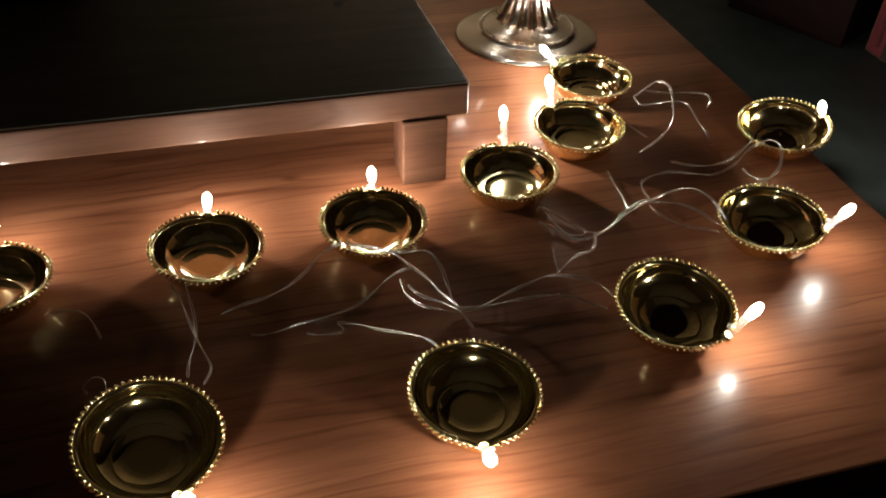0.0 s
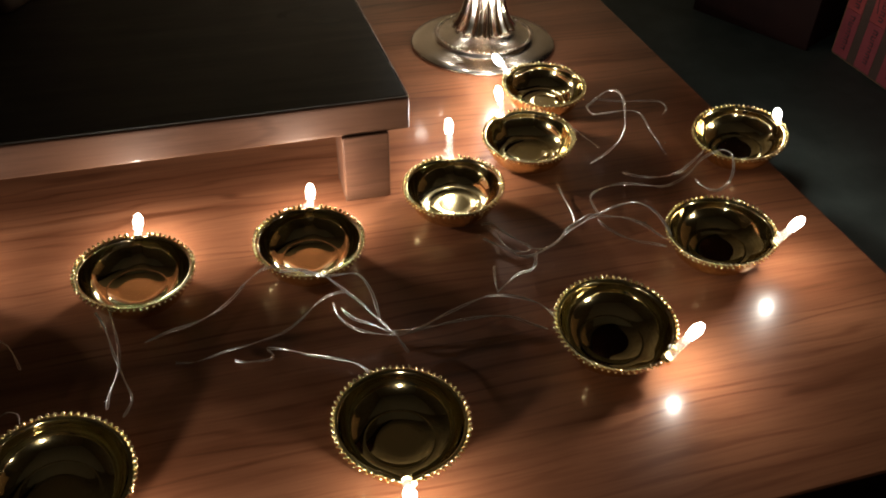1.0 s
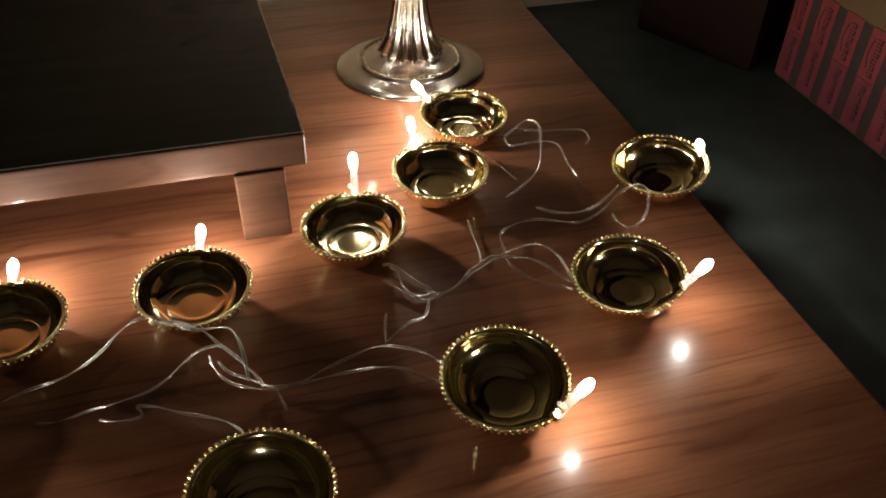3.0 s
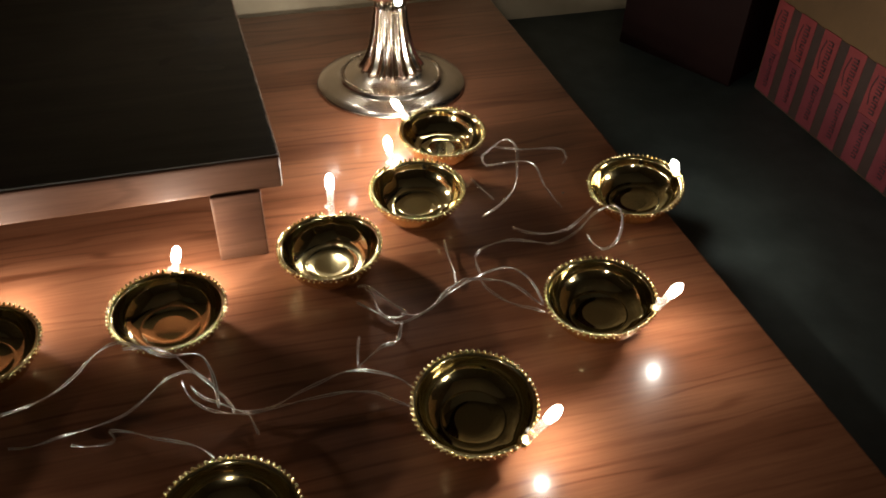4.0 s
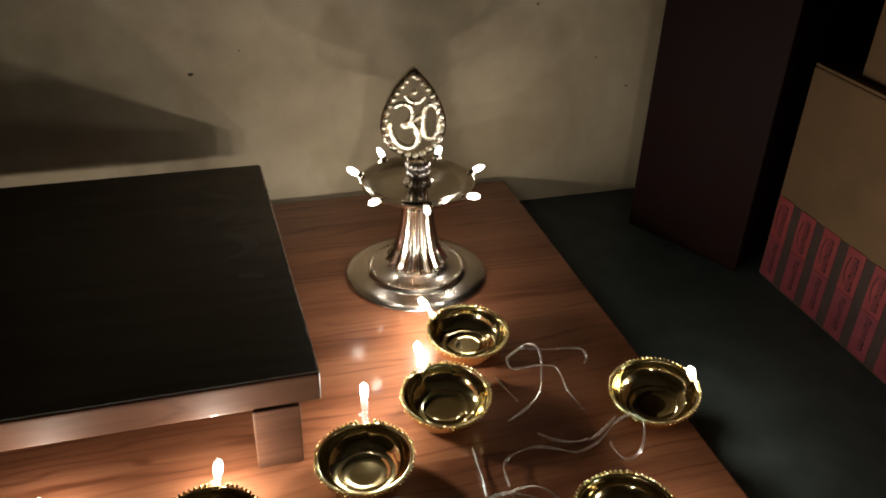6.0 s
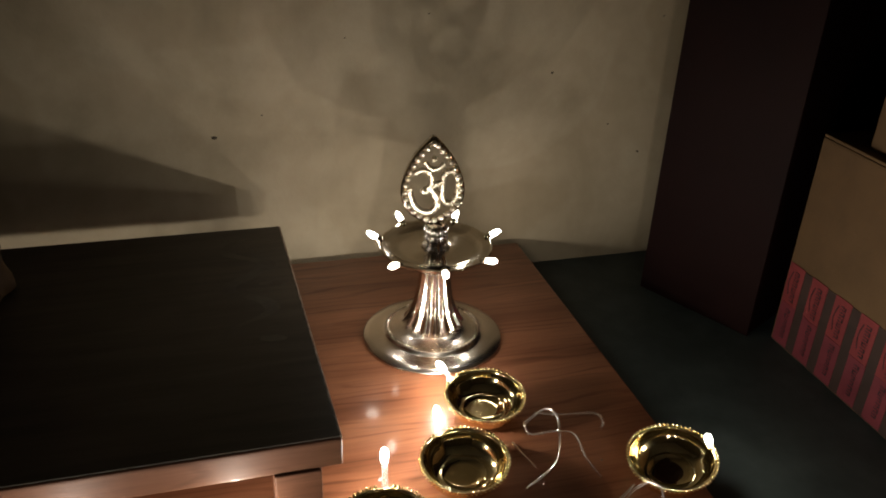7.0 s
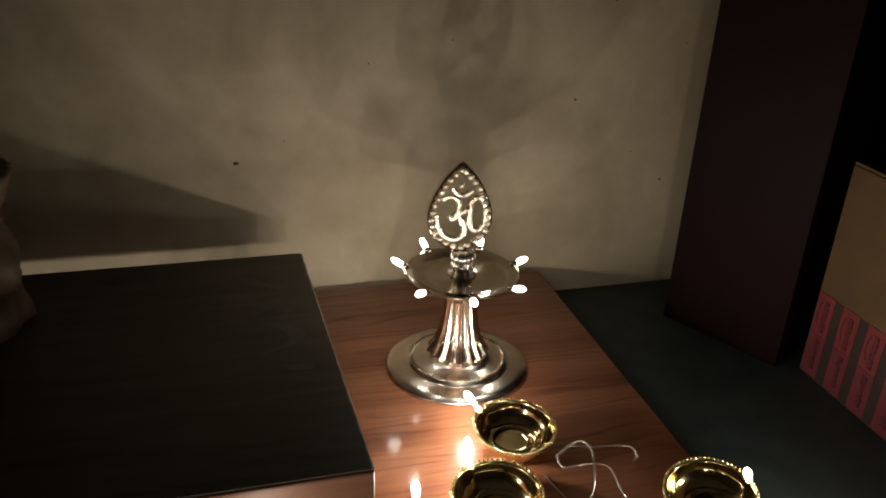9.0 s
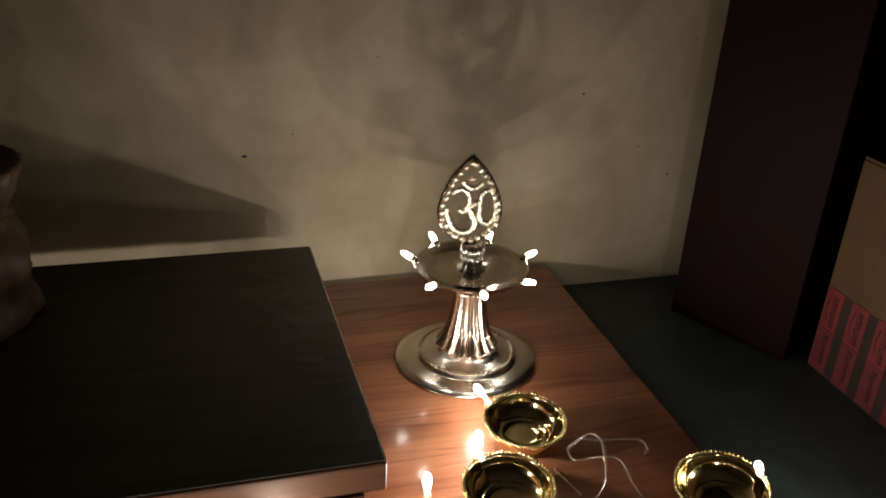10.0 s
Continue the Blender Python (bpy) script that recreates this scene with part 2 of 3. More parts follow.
def smear(points, width):
    """A thin film of powder rubbed along a wavy line."""
    bm = bmesh.new()
    rows = []
    for k, (x, y) in enumerate(points):
        w = width * (0.35 + 0.65 * math.sin(math.pi * (k + 0.5) / len(points)))
        rows.append([bm.verts.new((x + d * w, y, PT + 0.00015)) for d in (-1, -0.6, 0.6, 1)])
    for a, b in zip(rows, rows[1:]):
        for i in range(3):
            bm.faces.new((a[i], a[i + 1], b[i + 1], b[i]))
    return bm


wavy = [(0.044 + 0.018 * math.cos((0.749 - y) * 2 * math.pi / 0.071) + 0.002 * math.sin(y * 210), y) for y in (0.806 - 0.0026 * k for k in range(64))]
tagged(part("powder_smear", smear(wavy, 0.0085), M_POWDER, None, "faint wavy smear of grey powder on the platform"), category="powder")
for cx, cy in ((0.060, 0.7156), (0.0545, 0.6308)):
    tagged(part("powder_dab", smear([(cx + 0.0010 * k, cy - 0.0014 * k + 0.004) for k in range(7)], 0.010), M_POWDER, None, "faint dab of grey powder on the platform"), category="powder")

# ---- little bowl lamps ----
def spout(r, a, z):
    d = (a + math.pi) % (2 * math.pi) - math.pi
    w = math.exp(-(d / 0.20) ** 2) * max(0.0, (r - 0.018) / 0.014)
    return r + 0.0012 * w, a, z - 0.0024 * w


BOWL_H = 0.0195
BOWL_PROFILE = [(0.0170, 0.0006), (0.0194, 0.0), (0.0212, 0.0007), (0.0242, 0.0029), (0.0270, 0.0062), (0.0290, 0.0103), (0.0303, 0.0148), (0.0311, 0.0180), (0.0325, 0.0188), (0.0325, 0.0192), (0.0316, 0.0195), (0.0306, 0.0194), (0.0301, 0.0189), (0.0297, 0.0172), (0.0288, 0.0142), (0.0273, 0.0111), (0.0250, 0.0081), (0.0220, 0.0059), (0.0195, 0.0048), (0.0178, 0.0044), (0.0172, 0.0043), (0.0168, 0.0045), (0.0164, 0.0041), (0.0090, 0.0038), (0.0010, 0.0038)]
BOWL = mesh_of("bowl", lathe(BOWL_PROFILE, 72, spout), M_GOLD)


def rim_beads():
    """Beads round the rim, with larger ones by the lip and at two places, over a lower row of small ones."""
    bm = bmesh.new()
    count = 62
    for low in (False, True):
        for i in range(count):
            a = 2 * math.pi * (i + 0.5 * low) / count
            d = (a + math.pi) % (2 * math.pi) - math.pi
            if abs(d) > 0.17:
                r, aa, z = spout(0.0331 if low else 0.0328, a, 0.0178 if low else 0.0197)
                large = abs(abs(d) - 1.27) < 0.06 or abs(d) < 0.25
                size = 0.00082 if low else 0.00145 if large else 0.00108
                m = Matrix.Translation((r * math.cos(aa), r * math.sin(aa), z)) @ Matrix.Rotation(aa, 4, "Z")
                bmesh.ops.create_uvsphere(bm, u_segments=10, v_segments=6, radius=size, matrix=m)
    return bm


RIM = mesh_of("beaded_rim", rim_beads(), M_BEAD)


def capsule(length, r0, r1, tip=0.5):
    p = [(r0 * 0.6, 0.0), (r0, 0.0006)]
    for i in range(7):
        u = i / 6
        p.append((r0 + (r1 - r0) * u, 0.001 + (length * tip) * u))
    for i in range(1, 6):
        u = i / 6
        p.append((r1 * math.cos(u * math.pi / 2), 0.001 + length * tip + length * (1 - tip) * math.sin(u * math.pi / 2)))
    return lathe(p, 14)


BULB = mesh_of("bulb", capsule(0.0100, 0.0024, 0.0031, 0.40), M_LIT)
SMALL_BULB = mesh_of("small_bulb", capsule(0.0105, 0.0023, 0.0028, 0.35), M_LIT)


CLIP = mesh_of("clip", lathe([(0.0022, -0.0016), (0.0031, -0.0012), (0.0032, 0.0008), (0.0026, 0.0014), (0.0023, 0.0014)], 16), M_BEAD)


def aim(origin, way):
    q = Vector(way).to_track_quat("Z", "Y").to_matrix().to_4x4()
    return Matrix.Translation(origin) @ q


def diya(where, x, y, nx, ny, light, share, lip_turn=None):
    n = Vector((nx, ny, 1)).normalized()
    centre = Vector((x, y, 0.0195))
    out = Vector(light) - centre
    if lip_turn is not None:
        out = Vector((math.cos(radians(lip_turn)), math.sin(radians(lip_turn)), 0.0))
    ax = (out - n * out.dot(n)).normalized()
    ay = n.cross(ax)
    rot = Matrix((ax, ay, n)).transposed()
    foot = centre - n * BOWL_H
    foot.z = 0.0194 * math.hypot(nx, ny) + 0.0002
    m = Matrix.Translation(foot) @ rot.to_4x4()
    ob = tagged(new("bowl_lamp"), "shiny gold bowl lamp with lit LED " + where, "lamp", "string of bowl lamps")
    ob.matrix_basis = m
    part("bowl", BOWL, None, ob)
    part("beaded_rim", RIM, None, ob)
    inv = m.inverted()
    lip = m @ Vector((0.0326, 0, 0.0172))
    mid = Vector(light)
    way = (mid - lip)
    gap = max(way.length - 0.0045, 0.004)
    way.normalize()
    part("clip", CLIP, None, ob, "", True, inv @ aim(lip - way * 0.001, way))
    clip = part("led_holder", lathe([(0.0016, 0), (0.0023, 0.0008), (0.0021, gap * 0.5), (0.0024, gap * 0.9), (0.0020, gap)], 12), M_CLEAR, ob, "clear plastic LED holder", True, inv @ aim(lip, way))
    clip.visible_shadow = False
    place = inv @ aim(lip + way * (gap - 0.0005), way)
    part("bulb", BULB, None, ob, "lit warm-white LED in a clear cap", True, place).visible_shadow = False
    led(ob, place @ Matrix.Translation((0, 0, 0.0055)), BOWL_WATT * share)
    if gap > 0.006:
        bm = bmesh.new()
        bmesh.ops.create_uvsphere(bm, u_segments=10, v_segments=8, radius=0.0013, matrix=Matrix.Translation((0.0030, 0, gap * 0.35)) @ Matrix.Diagonal((1.3, 1, 1, 1)))
        part("knob", bm, M_CLEAR, ob, "clear plastic knob", True, inv @ aim(lip, way)).visible_shadow = False
    return ob


for args in (
    ("beside the lamp stand", 0.2204, 0.5932, -0.01, -0.055, (0.1927, 0.6272, 0.0282), 1),
    ("beside the lamp stand", 0.1821, 0.5239, -0.03, -0.058, (0.1700, 0.5590, 0.0372), 1.1),
    ("near the platform leg", 0.1128, 0.4781, -0.038, -0.015, (0.1217, 0.5225, 0.0372), 1.1),
    ("at the table edge", 0.3321, 0.4898, -0.13, -0.05, (0.3624, 0.4911, 0.0292), 0.8),
    ("near the table edge", 0.2595, 0.3909, -0.078, -0.016, (0.2952, 0.3707, 0.0342), 0.7, -34),
    ("among the loose cables", 0.1622, 0.3326, -0.02, -0.09, (0.1947, 0.3087, 0.0292), 0.62, -59),
    ("in front of the platform", 0.0129, 0.4443, 0.022, -0.028, (0.0201, 0.4873, 0.0242), 1.1),
    ("in front of the platform", -0.0875, 0.4408, 0.074, -0.006, (-0.0854, 0.4824, 0.0232), 1.0),
    ("near the front edge", 0.0356, 0.2981, 0.050, -0.02, (0.0290, 0.2535, 0.0262), 0.72),
    ("near the front edge", -0.1179, 0.3036, 0.16, -0.11, (-0.1012, 0.2633, 0.0262), 0.8),
    ("in front of the platform", -0.2064, 0.4379, 0.12, 0.06, (-0.2077, 0.4803, 0.0262), 0.75),
):
    diya(*args)

# ---- crumbs on the table ----
for x, y, r in ((0.2925, 0.520, 0.0009), (0.2330, 0.4330, 0.0008), (0.048, 0.318, 0.0007)):
    bm = bmesh.new()
    bmesh.ops.create_icosphere(bm, subdivisions=1, radius=r, matrix=Matrix.Diagonal((1.2, 0.8, 0.6, 1)))
    tagged(part("crumb", bm, M_SPECK, None, "tiny pale crumb lying on the table", True, Matrix.Translation((x, y, r * 0.5))), category="crumb", group="crumbs on the table")

# ---- lamp stand ----
LX, LY = 0.2095, 0.7165
stand = tagged(new("lamp_stand"), "shiny gold-coloured lamp stand with fluted stem and seven lit LEDs", "lamp")
stand.matrix_basis = pose(LX, LY, 0.0, 0, 0, -10)
part("base", lathe([(0.0610, 0.0), (0.0650, 0.0004), (0.0655, 0.0014), (0.0642, 0.0028), (0.0560, 0.0052), (0.0490, 0.0066), (0.0455, 0.0072), (0.0448, 0.0092), (0.0435, 0.0102), (0.0400, 0.0108), (0.0340, 0.0122), (0.0290, 0.0148), (0.0265, 0.0170), (0.0010, 0.0172)], 72), M_ROSE_SATIN, stand)
part("beaded_ring", beads([(0.0425 * math.cos(i * 2 * math.pi / 60), 0.0425 * math.sin(i * 2 * math.pi / 60), 0.0108) for i in range(60)], 0.0015), M_ROSE, stand)


def flute(r, a, z):
    return r * (1.0 + 0.085 * math.cos(16 * a)), a, z


part("stem", lathe([(0.0270, 0.0165), (0.0262, 0.0185), (0.0225, 0.0240), (0.0188, 0.0330), (0.0160, 0.0445), (0.0140, 0.0570), (0.0127, 0.0700), (0.0120, 0.0805)], 128, flute), M_ROSE, stand)


# where the plate's seven LEDs stand round it, in degrees, and how steeply they rise
BULBS = ((168.0, 0.50), (122.0, 0.60), (66.0, 0.45), (16.0, 0.30), (-40.0, 0.25), (-87.0, 0.10), (-133.0, 0.15))


def petal(r, a, z):
    w = 0.0
    for turn, _ in BULBS:
        d = (a - math.radians(turn) + math.pi) % (2 * math.pi) - math.pi
        w += math.exp(-(d / 0.10) ** 2)
    return r + 0.0035 * w * max(0.0, (r - 0.042) / 0.008), a, z


part("collar", lathe([(0.0120, 0.0770), (0.0150, 0.0790), (0.0195, 0.0830), (0.0250, 0.0868), (0.0255, 0.0874), (0.0100, 0.0878)], 128, lambda r, a, z: (r * (1 + 0.05 * math.cos(16 * a)), a, z)), M_ROSE, stand, "fluted collar under the plate")
part("plate", lathe([(0.0150, 0.0868), (0.0300, 0.0892), (0.0430, 0.0918), (0.0495, 0.0946), (0.0508, 0.0968), (0.0500, 0.0976), (0.0475, 0.0968), (0.0445, 0.0952), (0.0412, 0.0946), (0.0400, 0.0934), (0.0300, 0.0926), (0.0180, 0.0928), (0.0130, 0.0938), (0.0105, 0.0950), (0.0010, 0.0950)], 126, petal), M_ROSE, stand)
part("post", lathe([(0.0125, 0.0945), (0.0120, 0.0962), (0.0100, 0.0972), (0.0094, 0.0990), (0.0098, 0.1030), (0.0108, 0.1040), (0.0096, 0.1052), (0.0102, 0.1095), (0.0106, 0.1135), (0.0092, 0.1160), (0.0080, 0.1176), (0.0010, 0.1180)], 96, lambda r, a, z: (r * (1 + 0.05 * math.cos(12 * a)), a, z)), M_ROSE_SATIN, stand)

# the leaf-shaped plate with its symbol, drawn in its own plane: u across, v up
US, VS, V0 = 0.000228, 0.000227, 0.1172


def leaf(px, py, depth=0.0):
    return Vector(((px - 371) * US - 0.0044, depth, V0 + (450 - py) * VS))


half = [(371, 97), (335, 128), (300, 172), (270, 230), (252, 290), (254, 345), (275, 392), (315, 428), (371, 450)]
outline = half + [(742 - a, b) for a, b in half[-2:0:-1]]
dots = []
smooth_outline = []
for k in range(len(outline)):
    p0, p1, p2, p3 = (Vector(outline[(k + j) % len(outline)]) for j in (-1, 0, 1, 2))
    for s in range(12):
        u = s / 12
        smooth_outline.append(0.5 * ((2 * p1) + (p2 - p0) * u + (2 * p0 - 5 * p1 + 4 * p2 - p3) * u * u + (3 * p1 - p0 - 3 * p2 + p3) * u ** 3))


def leaf_band(outer, inner, front, back):
    """A flat band with depth that follows the leaf's outline between two scales of it."""
    bm = bmesh.new()
    rings = []
    for scale, depth in ((outer - 0.012, front + 0.0022), (outer, front + 0.0030), (outer, back), (inner, back), (inner, front + 0.0012), (inner + 0.012, front)):
        rings.append([bm.verts.new(leaf(371 + (q.x - 371) * scale, 280 + (q.y - 280) * scale, depth)) for q in smooth_outline])
    for a, b in zip(rings, rings[1:] + rings[:1]):
        for i in range(len(a)):
            j = (i + 1) % len(a)
            bm.faces.new((a[i], a[j], b[j], b[i]))
    bmesh.ops.recalc_face_normals(bm, faces=bm.faces[:])
    return bm


part("leaf_frame", leaf_band(1.02, 0.915, -0.0016, 0.0052), M_ROSE, stand)
last = None
for q in smooth_outline:
    q = Vector((371 + (q.x - 371) * 0.87, 280 + (q.y - 280) * 0.89))
    if last is None or (q - last).length > 27:
        dots.append(leaf(q.x, q.y, -0.0012))
        last = q
LEAF_BEAD = mesh_of("leaf_bead", beads([(0, 0, 0)], 0.0028, (12, 8)), M_ROSE_DULL)
for q in dots:
    part("leaf_bead", LEAF_BEAD, None, stand, "", True, Matrix.Translation(q))
part("symbol_dot", beads([leaf(372, 180, -0.001)], 0.0026, (12, 8)), M_ROSE_DULL, stand)
for line, rad in (
    ([(301, 240), (316, 228), (338, 226), (358, 236), (365, 262), (362, 286), (348, 304)], 0.0021),
    ([(328, 304), (344, 314), (364, 298), (388, 280), (406, 272)], 0.0022),
    ([(360, 294), (384, 330), (386, 372), (362, 398), (324, 392), (296, 360), (284, 326), (281, 300)], 0.0025),
    ([(408, 268), (414, 240), (440, 228), (462, 252), (468, 300), (456, 346), (430, 362), (410, 338), (406, 296), (408, 268)], 0.0022),
    ([(338, 192), (356, 214), (382, 220), (412, 200)], 0.0020),
):
    stroke = tube("symbol_stroke", [leaf(a, b, 0.0) for a, b in line], rad * 1.2, M_ROSE_DULL, stand)
    stroke.matrix_basis = Matrix.Translation((0, -0.0006, 0)) @ Matrix.Diagonal((1, 0.7, 1, 1))
CUP = mesh_of("led_cup", lathe([(0.0020, -0.004), (0.0028, -0.0015), (0.0030, 0.001), (0.0024, 0.0022), (0.0010, 0.0024)], 14), M_ROSE)
for turn, lift in BULBS:
    a = math.radians(turn)
    c, s = math.cos(a), math.sin(a)
    way = Vector((c * math.cos(lift), s * math.cos(lift), math.sin(lift)))
    foot = Vector((0.0515 * c, 0.0515 * s, 0.0975))
    part("led_cup", CUP, None, stand, "", True, aim(foot, way))
    place = aim(foot + way * 0.0015, way)
    part("bulb", SMALL_BULB, None, stand, "lit warm-white LED in a clear cap", True, place).visible_shadow = False
    led(stand, place @ Matrix.Translation((0, 0, 0.0055)), STAND_WATT)


# ---- figurine, kept as a plain robed shape ----
def folds(r, a, z):
    pleat = 0.045 * abs(math.sin(13 * a)) if z > 0.095 else 0.05 * math.sin(5 * a + z * 70) + 0.03 * math.sin(11 * a - z * 40)
    return r * (0.97 + pleat), a, z


figure = tagged(part("figurine", lathe([(0.050, 0.0), (0.054, 0.003), (0.053, 0.014), (0.050, 0.026), (0.052, 0.038), (0.056, 0.050), (0.054, 0.062), (0.049, 0.072), (0.045, 0.079), (0.044, 0.086), (0.050, 0.089), (0.050, 0.094), (0.045, 0.096), (0.050, 0.104), (0.055, 0.116), (0.059, 0.127), (0.055, 0.129), (0.044, 0.122), (0.002, 0.120)], 120, folds), M_STATUE, None, "small dark painted clay figurine standing on the platform"), category="figurine")
figure.matrix_basis = pose(-0.1975, 0.74, PT)

# ---- cabinet ----
cabinet = tagged(new("cabinet"), "tall dark maroon wooden cabinet beside the wall", "cabinet")


def prism(corners, z0, z1, bevel):
    bm = bmesh.new()
    low = [bm.verts.new((x, y, z0)) for x, y in corners]
    top = [bm.verts.new((x, y, z1)) for x, y in corners]
    n = len(corners)
    bm.faces.new(low[::-1])
    bm.faces.new(top)
    for k in range(n):
        bm.faces.new((low[k], low[(k + 1) % n], top[(k + 1) % n], top[k]))
    bmesh.ops.bevel(bm, geom=bm.edges[:], offset=bevel, segments=2, affect="EDGES", profile=0.6)
    return bm


part("side_panel", prism(((0.487, 0.816), (0.548, 0.695), (0.5525, 0.697), (0.4945, 0.818)), FLOOR_Z, 1.95, 0.0012), M_CABINET, cabinet, smooth=False)
part("body", prism(((0.4955, 0.818), (0.553, 0.6985), (0.75, 0.80), (0.75, 0.893), (0.548, 0.893)), FLOOR_Z, 1.95, 0.002), M_CABINET, cabinet, smooth=False)

# ---- cardboard boxes ----
BX, BY0, BY1, BZ1 = 0.572, 0.26, 0.688, 0.187


def carton(x0, x1, y0, y1, z0, z1, label):
    ob = tagged(new("cardboard_box"), label, "box", "cardboard boxes")
    part("body", box(x0, x1, y0, y1, z0, z1, 0.0025), M_CARD, ob, smooth=False)
    return ob


carton_low = carton(BX, 0.93, BY0, BY1, FLOOR_Z, BZ1, "brown cardboard box with red printed stripes on its side")
part("flap", box(BX + 0.001, 0.93, BY0, (BY0 + BY1) / 2 - 0.001, BZ1, BZ1 + 0.003, 0.001), M_CARD, carton_low, smooth=False)
part("flap", box(BX + 0.001, 0.93, (BY0 + BY1) / 2 + 0.001, BY1, BZ1, BZ1 + 0.003, 0.001), M_CARD, carton_low, smooth=False)
part("printed_band", box(BX - 0.0006, BX, BY0 + 0.004, BY1 - 0.003, FLOOR_Z + 0.002, 0.056), M_BAND, carton_low, "dark printed band", smooth=False)


def letters(rnd, count, y, z0, z1, size):
    """Upright dark bars of a printed word that runs down the stripe from z0 to z1."""
    bm = bmesh.new()
    pitch = (z0 - z1) / count
    for c in range(count):
        z = z0 - (c + 0.5) * pitch
        h, w = pitch * 0.72, size * (0.75 + 0.35 * rnd.random())
        for dy, dz, sy, sz in ((0, h * 0.36, w, h * 0.24), (0, -h * 0.36, w * (0.6 + 0.4 * rnd.random()), h * 0.24), (rnd.choice((-1, 1)) * w * 0.38, 0, w * 0.24, h)):
            bmesh.ops.create_cube(bm, size=1.0, matrix=Matrix.LocRotScale((BX - 0.0011, y + dy, z + dz), None, (0.0003, sy, sz)))
    return bm


def smile(y, z0, z1):
    """A thin bent bar beside the upper word."""
    bm = bmesh.new()
    for s in range(9):
        u = s / 8
        bmesh.ops.create_cube(bm, size=1.0, matrix=Matrix.LocRotScale((BX - 0.0011, y + 0.0024 * math.sin(u * math.pi), z0 + (z1 - z0) * u), None, (0.0003, 0.0010, abs(z1 - z0) / 7)))
    return bm


for k in range(12):
    y1 = 0.685 - k * 0.0331
    rnd = random.Random(5)
    strip = part("stripe", box(BX - 0.0010, BX - 0.0006, y1 - 0.0215, y1, 0.013, 0.057), M_RED, carton_low, "red printed stripe", smooth=False)
    part("lettering", letters(rnd, 6, y1 - 0.0125, 0.051, 0.016, 0.0068), M_INK, strip, "dark printed bars", smooth=False)
    part("swoosh", smile(y1 - 0.0060, 0.047, 0.024), M_INK, strip, "thin bent dark bar", smooth=False)
    strip = part("stripe", box(BX - 0.0010, BX - 0.0006, y1 - 0.0219, y1 - 0.0004, FLOOR_Z + 0.003, 0.0127), M_RED_LOW, carton_low, "pinkish-red printed stripe", smooth=False)
    part("lettering", letters(rnd, 6, y1 - 0.0125, 0.009, -0.026, 0.0062), M_INK, strip, "dark printed bars", smooth=False)
carton(0.584, 0.90, 0.30, 0.644, BZ1 + 0.0032, 0.42, "plain brown cardboard box lying on another box")

# ---- cables of the lamp string ----
def strand(points, phase, twist, radius):
    """A finer line through the points that winds round it."""
    p = [Vector(q) for q in points]
    out, turn = [], phase
    for k in range(len(p) - 1):
        p0, p1, p2, p3 = p[max(k - 1, 0)], p[k], p[k + 1], p[min(k + 2, len(p) - 1)]
        steps = max(2, int((p2 - p1).length / 0.002))
        for i in range(steps):
            u = i / steps
            q = 0.5 * (2 * p1 + (p2 - p0) * u + (2 * p0 - 5 * p1 + 4 * p2 - p3) * u * u + (3 * p1 - p0 - 3 * p2 + p3) * u ** 3)
            way = (p2 - p1).normalized()
            side = way.cross(Vector((0, 0, 1))).normalized()
            up = side.cross(way)
            q = q + radius * (math.cos(turn) * side + math.sin(turn) * up)
            q.z = max(q.z, 0.0007)
            out.append(q)
            turn += twist * (p2 - p1).length / steps
    out.append(p[-1])
    return out


laid = []


def cable(*points):
    """Two clear-sleeved strands that wind round each other along the points."""
    k = len(laid)
    ob = tagged(new("cable"), "thin clear twisted plastic cable of the lamp string", "cable", "cables of the lamp string")
    for phase in (0.0, math.pi):
        tube("strand", strand(points, phase + k, 95.0, 0.0006 if k % 3 else 0.00045), 0.00035, M_WIRE, ob, res=2)
    laid.append(ob)


cable((-0.109, 0.416, 0.015), (-0.105, 0.409, 0.010), (-0.100, 0.389, 0.006), (-0.095, 0.372, 0.004), (-0.091, 0.358, 0.004), (-0.095, 0.347, 0.004))
cable((-0.101, 0.414, 0.015), (-0.098, 0.395, 0.008), (-0.098, 0.380, 0.005), (-0.102, 0.365, 0.004), (-0.103, 0.354, 0.004))
cable((0.238, 0.550, 0.022), (0.253, 0.549, 0.034), (0.258, 0.536, 0.036), (0.251, 0.513, 0.030), (0.247, 0.507, 0.020), (0.237, 0.505, 0.010), (0.223, 0.502, 0.004))
cable((0.238, 0.550, 0.022), (0.237, 0.535, 0.024), (0.256, 0.532, 0.026), (0.268, 0.524, 0.027), (0.269, 0.504, 0.022), (0.282, 0.499, 0.004))
cable((0.251, 0.563, 0.020), (0.273, 0.561, 0.016), (0.302, 0.558, 0.014), (0.304, 0.546, 0.014), (0.302, 0.546, 0.008))
cable((-0.178, 0.416, 0.006), (-0.166, 0.418, 0.006), (-0.156, 0.412, 0.005), (-0.148, 0.394, 0.003))
cable((-0.153, 0.354, 0.004), (-0.153, 0.356, 0.008), (-0.148, 0.357, 0.012), (-0.143, 0.356, 0.010), (-0.143, 0.351, 0.004))
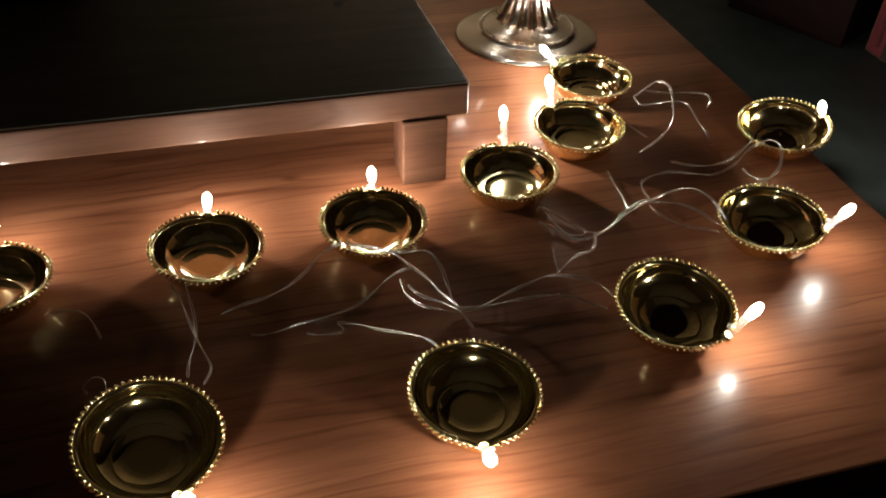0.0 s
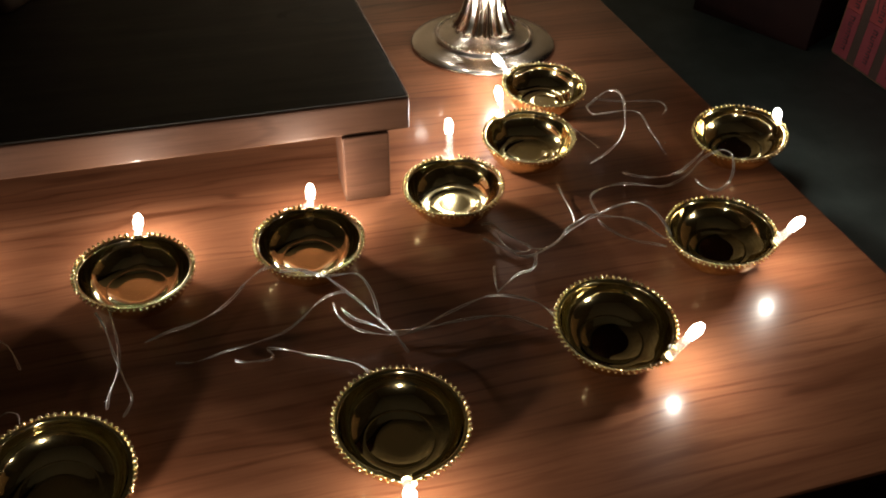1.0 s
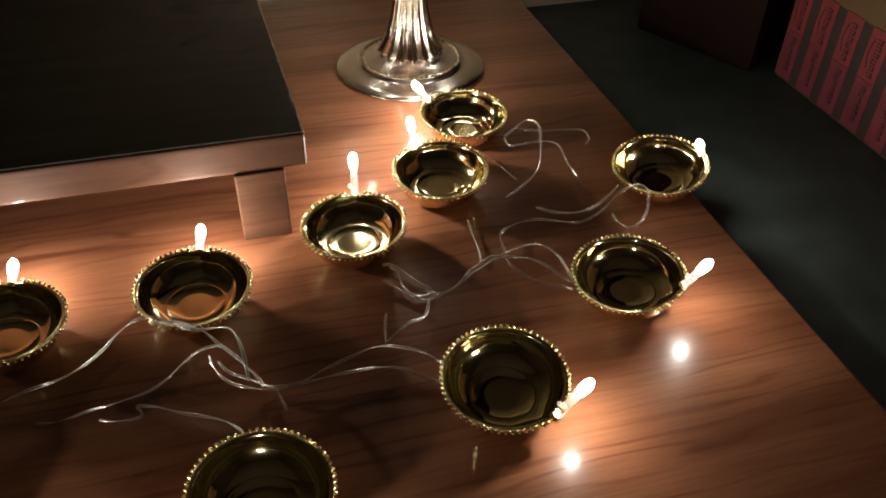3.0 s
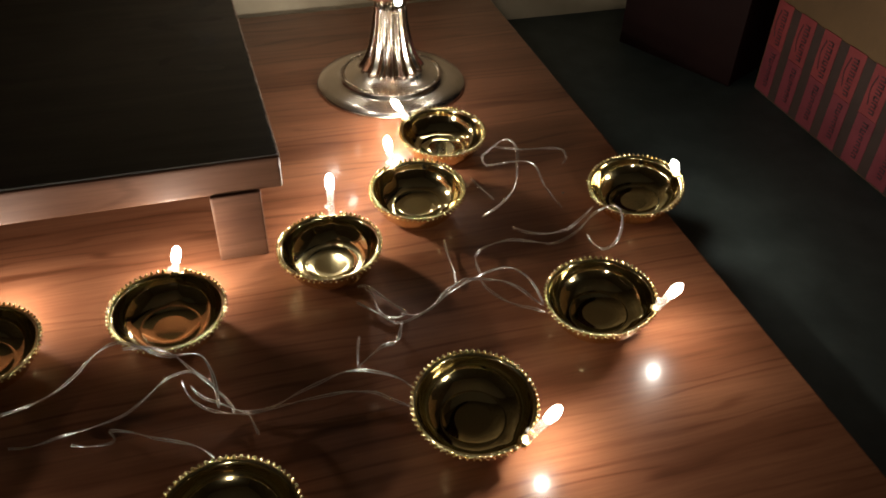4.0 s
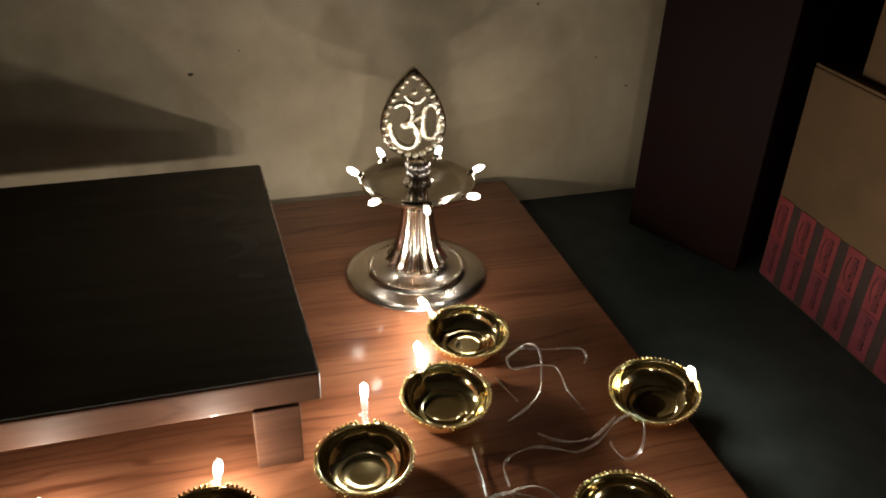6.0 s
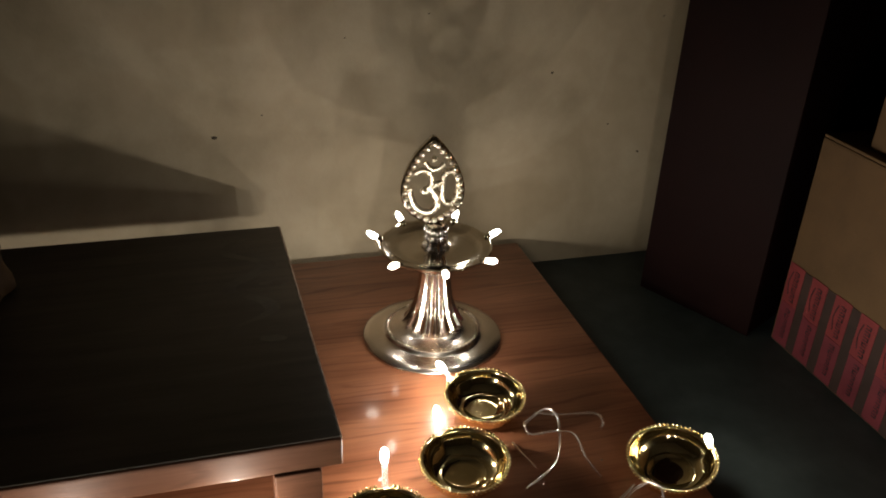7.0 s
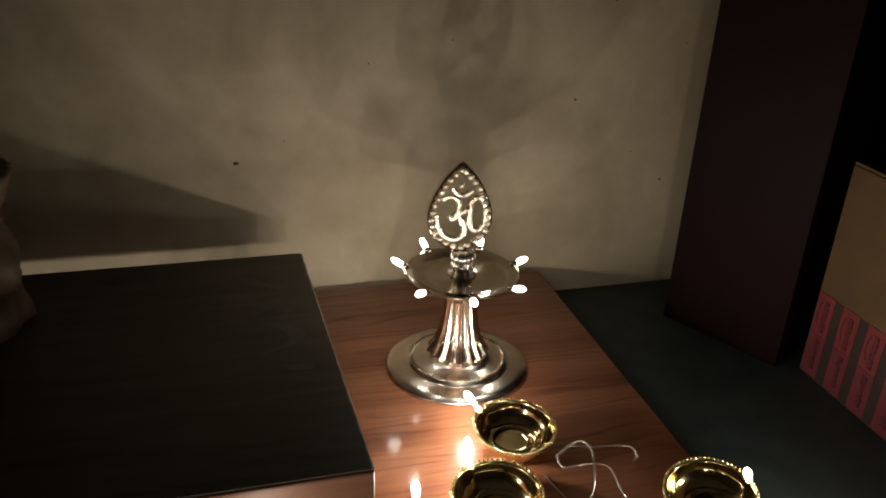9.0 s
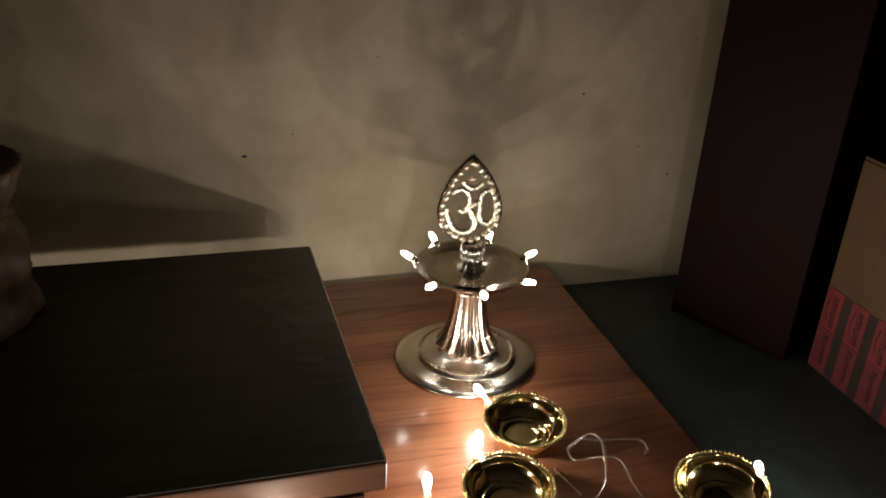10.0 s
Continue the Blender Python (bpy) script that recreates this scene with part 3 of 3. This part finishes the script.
cable((-0.083, 0.389, 0.012), (-0.071, 0.393, 0.013), (-0.058, 0.394, 0.015), (-0.045, 0.397, 0.018), (-0.034, 0.404, 0.021), (-0.027, 0.409, 0.025), (-0.017, 0.413, 0.029), (-0.008, 0.409, 0.033), (0.001, 0.400, 0.036), (0.007, 0.392, 0.039), (0.016, 0.383, 0.043), (0.026, 0.381, 0.044), (0.032, 0.378, 0.044), (0.036, 0.368, 0.041), (0.037, 0.358, 0.037), (0.037, 0.350, 0.035))
cable((-0.008, 0.403, 0.034), (-0.004, 0.403, 0.034), (0.005, 0.401, 0.034), (0.016, 0.396, 0.031), (0.025, 0.386, 0.027), (0.033, 0.379, 0.022), (0.039, 0.371, 0.017), (0.043, 0.361, 0.019))
cable((-0.069, 0.378, 0.004), (-0.062, 0.378, 0.002), (-0.053, 0.376, 0.005), (-0.042, 0.374, 0.010), (-0.028, 0.373, 0.013), (-0.012, 0.374, 0.016), (-0.002, 0.377, 0.020), (0.008, 0.382, 0.025), (0.016, 0.382, 0.030), (0.025, 0.383, 0.029), (0.031, 0.379, 0.024), (0.038, 0.375, 0.016), (0.042, 0.365, 0.018), (0.043, 0.358, 0.020))
cable((0.018, 0.391, 0.016), (0.020, 0.386, 0.009), (0.027, 0.378, 0.006), (0.038, 0.372, 0.005), (0.050, 0.371, 0.002), (0.066, 0.371, 0.003), (0.082, 0.371, 0.004), (0.098, 0.371, 0.004), (0.106, 0.370, 0.004), (0.117, 0.367, 0.003), (0.125, 0.361, 0.002), (0.133, 0.353, 0.003))
cable((0.022, 0.388, 0.013), (0.027, 0.381, 0.011), (0.036, 0.375, 0.010), (0.044, 0.369, 0.009), (0.052, 0.365, 0.010), (0.062, 0.367, 0.008), (0.076, 0.374, 0.007), (0.090, 0.378, 0.008), (0.102, 0.378, 0.012), (0.112, 0.374, 0.015), (0.124, 0.369, 0.014), (0.132, 0.364, 0.012), (0.139, 0.359, 0.006))
cable((0.115, 0.398, 0.016), (0.112, 0.387, 0.016), (0.110, 0.376, 0.016))
cable((0.111, 0.380, 0.012), (0.118, 0.383, 0.015), (0.126, 0.387, 0.017), (0.132, 0.385, 0.020), (0.135, 0.385, 0.024), (0.139, 0.394, 0.026))
cable((0.125, 0.454, 0.003), (0.131, 0.453, 0.003), (0.138, 0.443, 0.002), (0.144, 0.433, 0.002), (0.149, 0.425, 0.002), (0.144, 0.422, 0.002), (0.136, 0.425, 0.002), (0.133, 0.433, 0.002), (0.133, 0.445, 0.002), (0.129, 0.451, 0.003))
cable((0.122, 0.440, 0.003), (0.132, 0.429, 0.002), (0.141, 0.418, 0.002), (0.152, 0.415, 0.006), (0.164, 0.418, 0.010), (0.172, 0.425, 0.012), (0.179, 0.425, 0.017), (0.185, 0.425, 0.021), (0.190, 0.421, 0.024), (0.198, 0.420, 0.028), (0.205, 0.416, 0.033), (0.210, 0.408, 0.038), (0.215, 0.399, 0.038), (0.217, 0.390, 0.036), (0.218, 0.381, 0.033))
cable((0.145, 0.420, 0.007), (0.153, 0.416, 0.007), (0.162, 0.418, 0.008), (0.172, 0.424, 0.010), (0.183, 0.428, 0.012), (0.193, 0.431, 0.014), (0.204, 0.424, 0.017), (0.210, 0.418, 0.019), (0.216, 0.407, 0.021), (0.220, 0.399, 0.020), (0.225, 0.394, 0.018))
cable((0.202, 0.440, 0.003), (0.204, 0.431, 0.003), (0.210, 0.420, 0.003), (0.217, 0.410, 0.005), (0.224, 0.402, 0.008), (0.227, 0.395, 0.011))
cable((0.190, 0.484, 0.004), (0.189, 0.469, 0.003), (0.188, 0.453, 0.003), (0.186, 0.441, 0.002))
cable((0.202, 0.441, 0.007), (0.203, 0.452, 0.006), (0.205, 0.461, 0.006), (0.212, 0.468, 0.005), (0.221, 0.471, 0.005), (0.234, 0.472, 0.005), (0.248, 0.465, 0.006), (0.256, 0.457, 0.009), (0.266, 0.457, 0.011), (0.277, 0.460, 0.015), (0.290, 0.468, 0.019), (0.298, 0.468, 0.023), (0.301, 0.463, 0.028), (0.302, 0.454, 0.030), (0.298, 0.443, 0.027), (0.293, 0.437, 0.021), (0.288, 0.437, 0.015), (0.284, 0.441, 0.012), (0.284, 0.453, 0.008), (0.285, 0.462, 0.007))
cable((0.239, 0.483, 0.006), (0.246, 0.472, 0.009), (0.257, 0.464, 0.012), (0.265, 0.461, 0.015), (0.268, 0.457, 0.020), (0.279, 0.460, 0.026), (0.286, 0.463, 0.030))
cable((0.231, 0.553, 0.002), (0.235, 0.534, 0.003), (0.238, 0.520, 0.004))
cable((-0.039, 0.373, 0.003), (-0.032, 0.371, 0.002), (-0.020, 0.370, 0.002), (-0.019, 0.374, 0.002), (-0.021, 0.378, 0.002), (-0.011, 0.375, 0.002), (0.000, 0.368, 0.002), (0.009, 0.363, 0.003), (0.019, 0.357, 0.004), (0.025, 0.352, 0.004), (0.030, 0.347, 0.002))
cable((0.049, 0.372, 0.003), (0.051, 0.364, 0.002), (0.053, 0.356, 0.002))
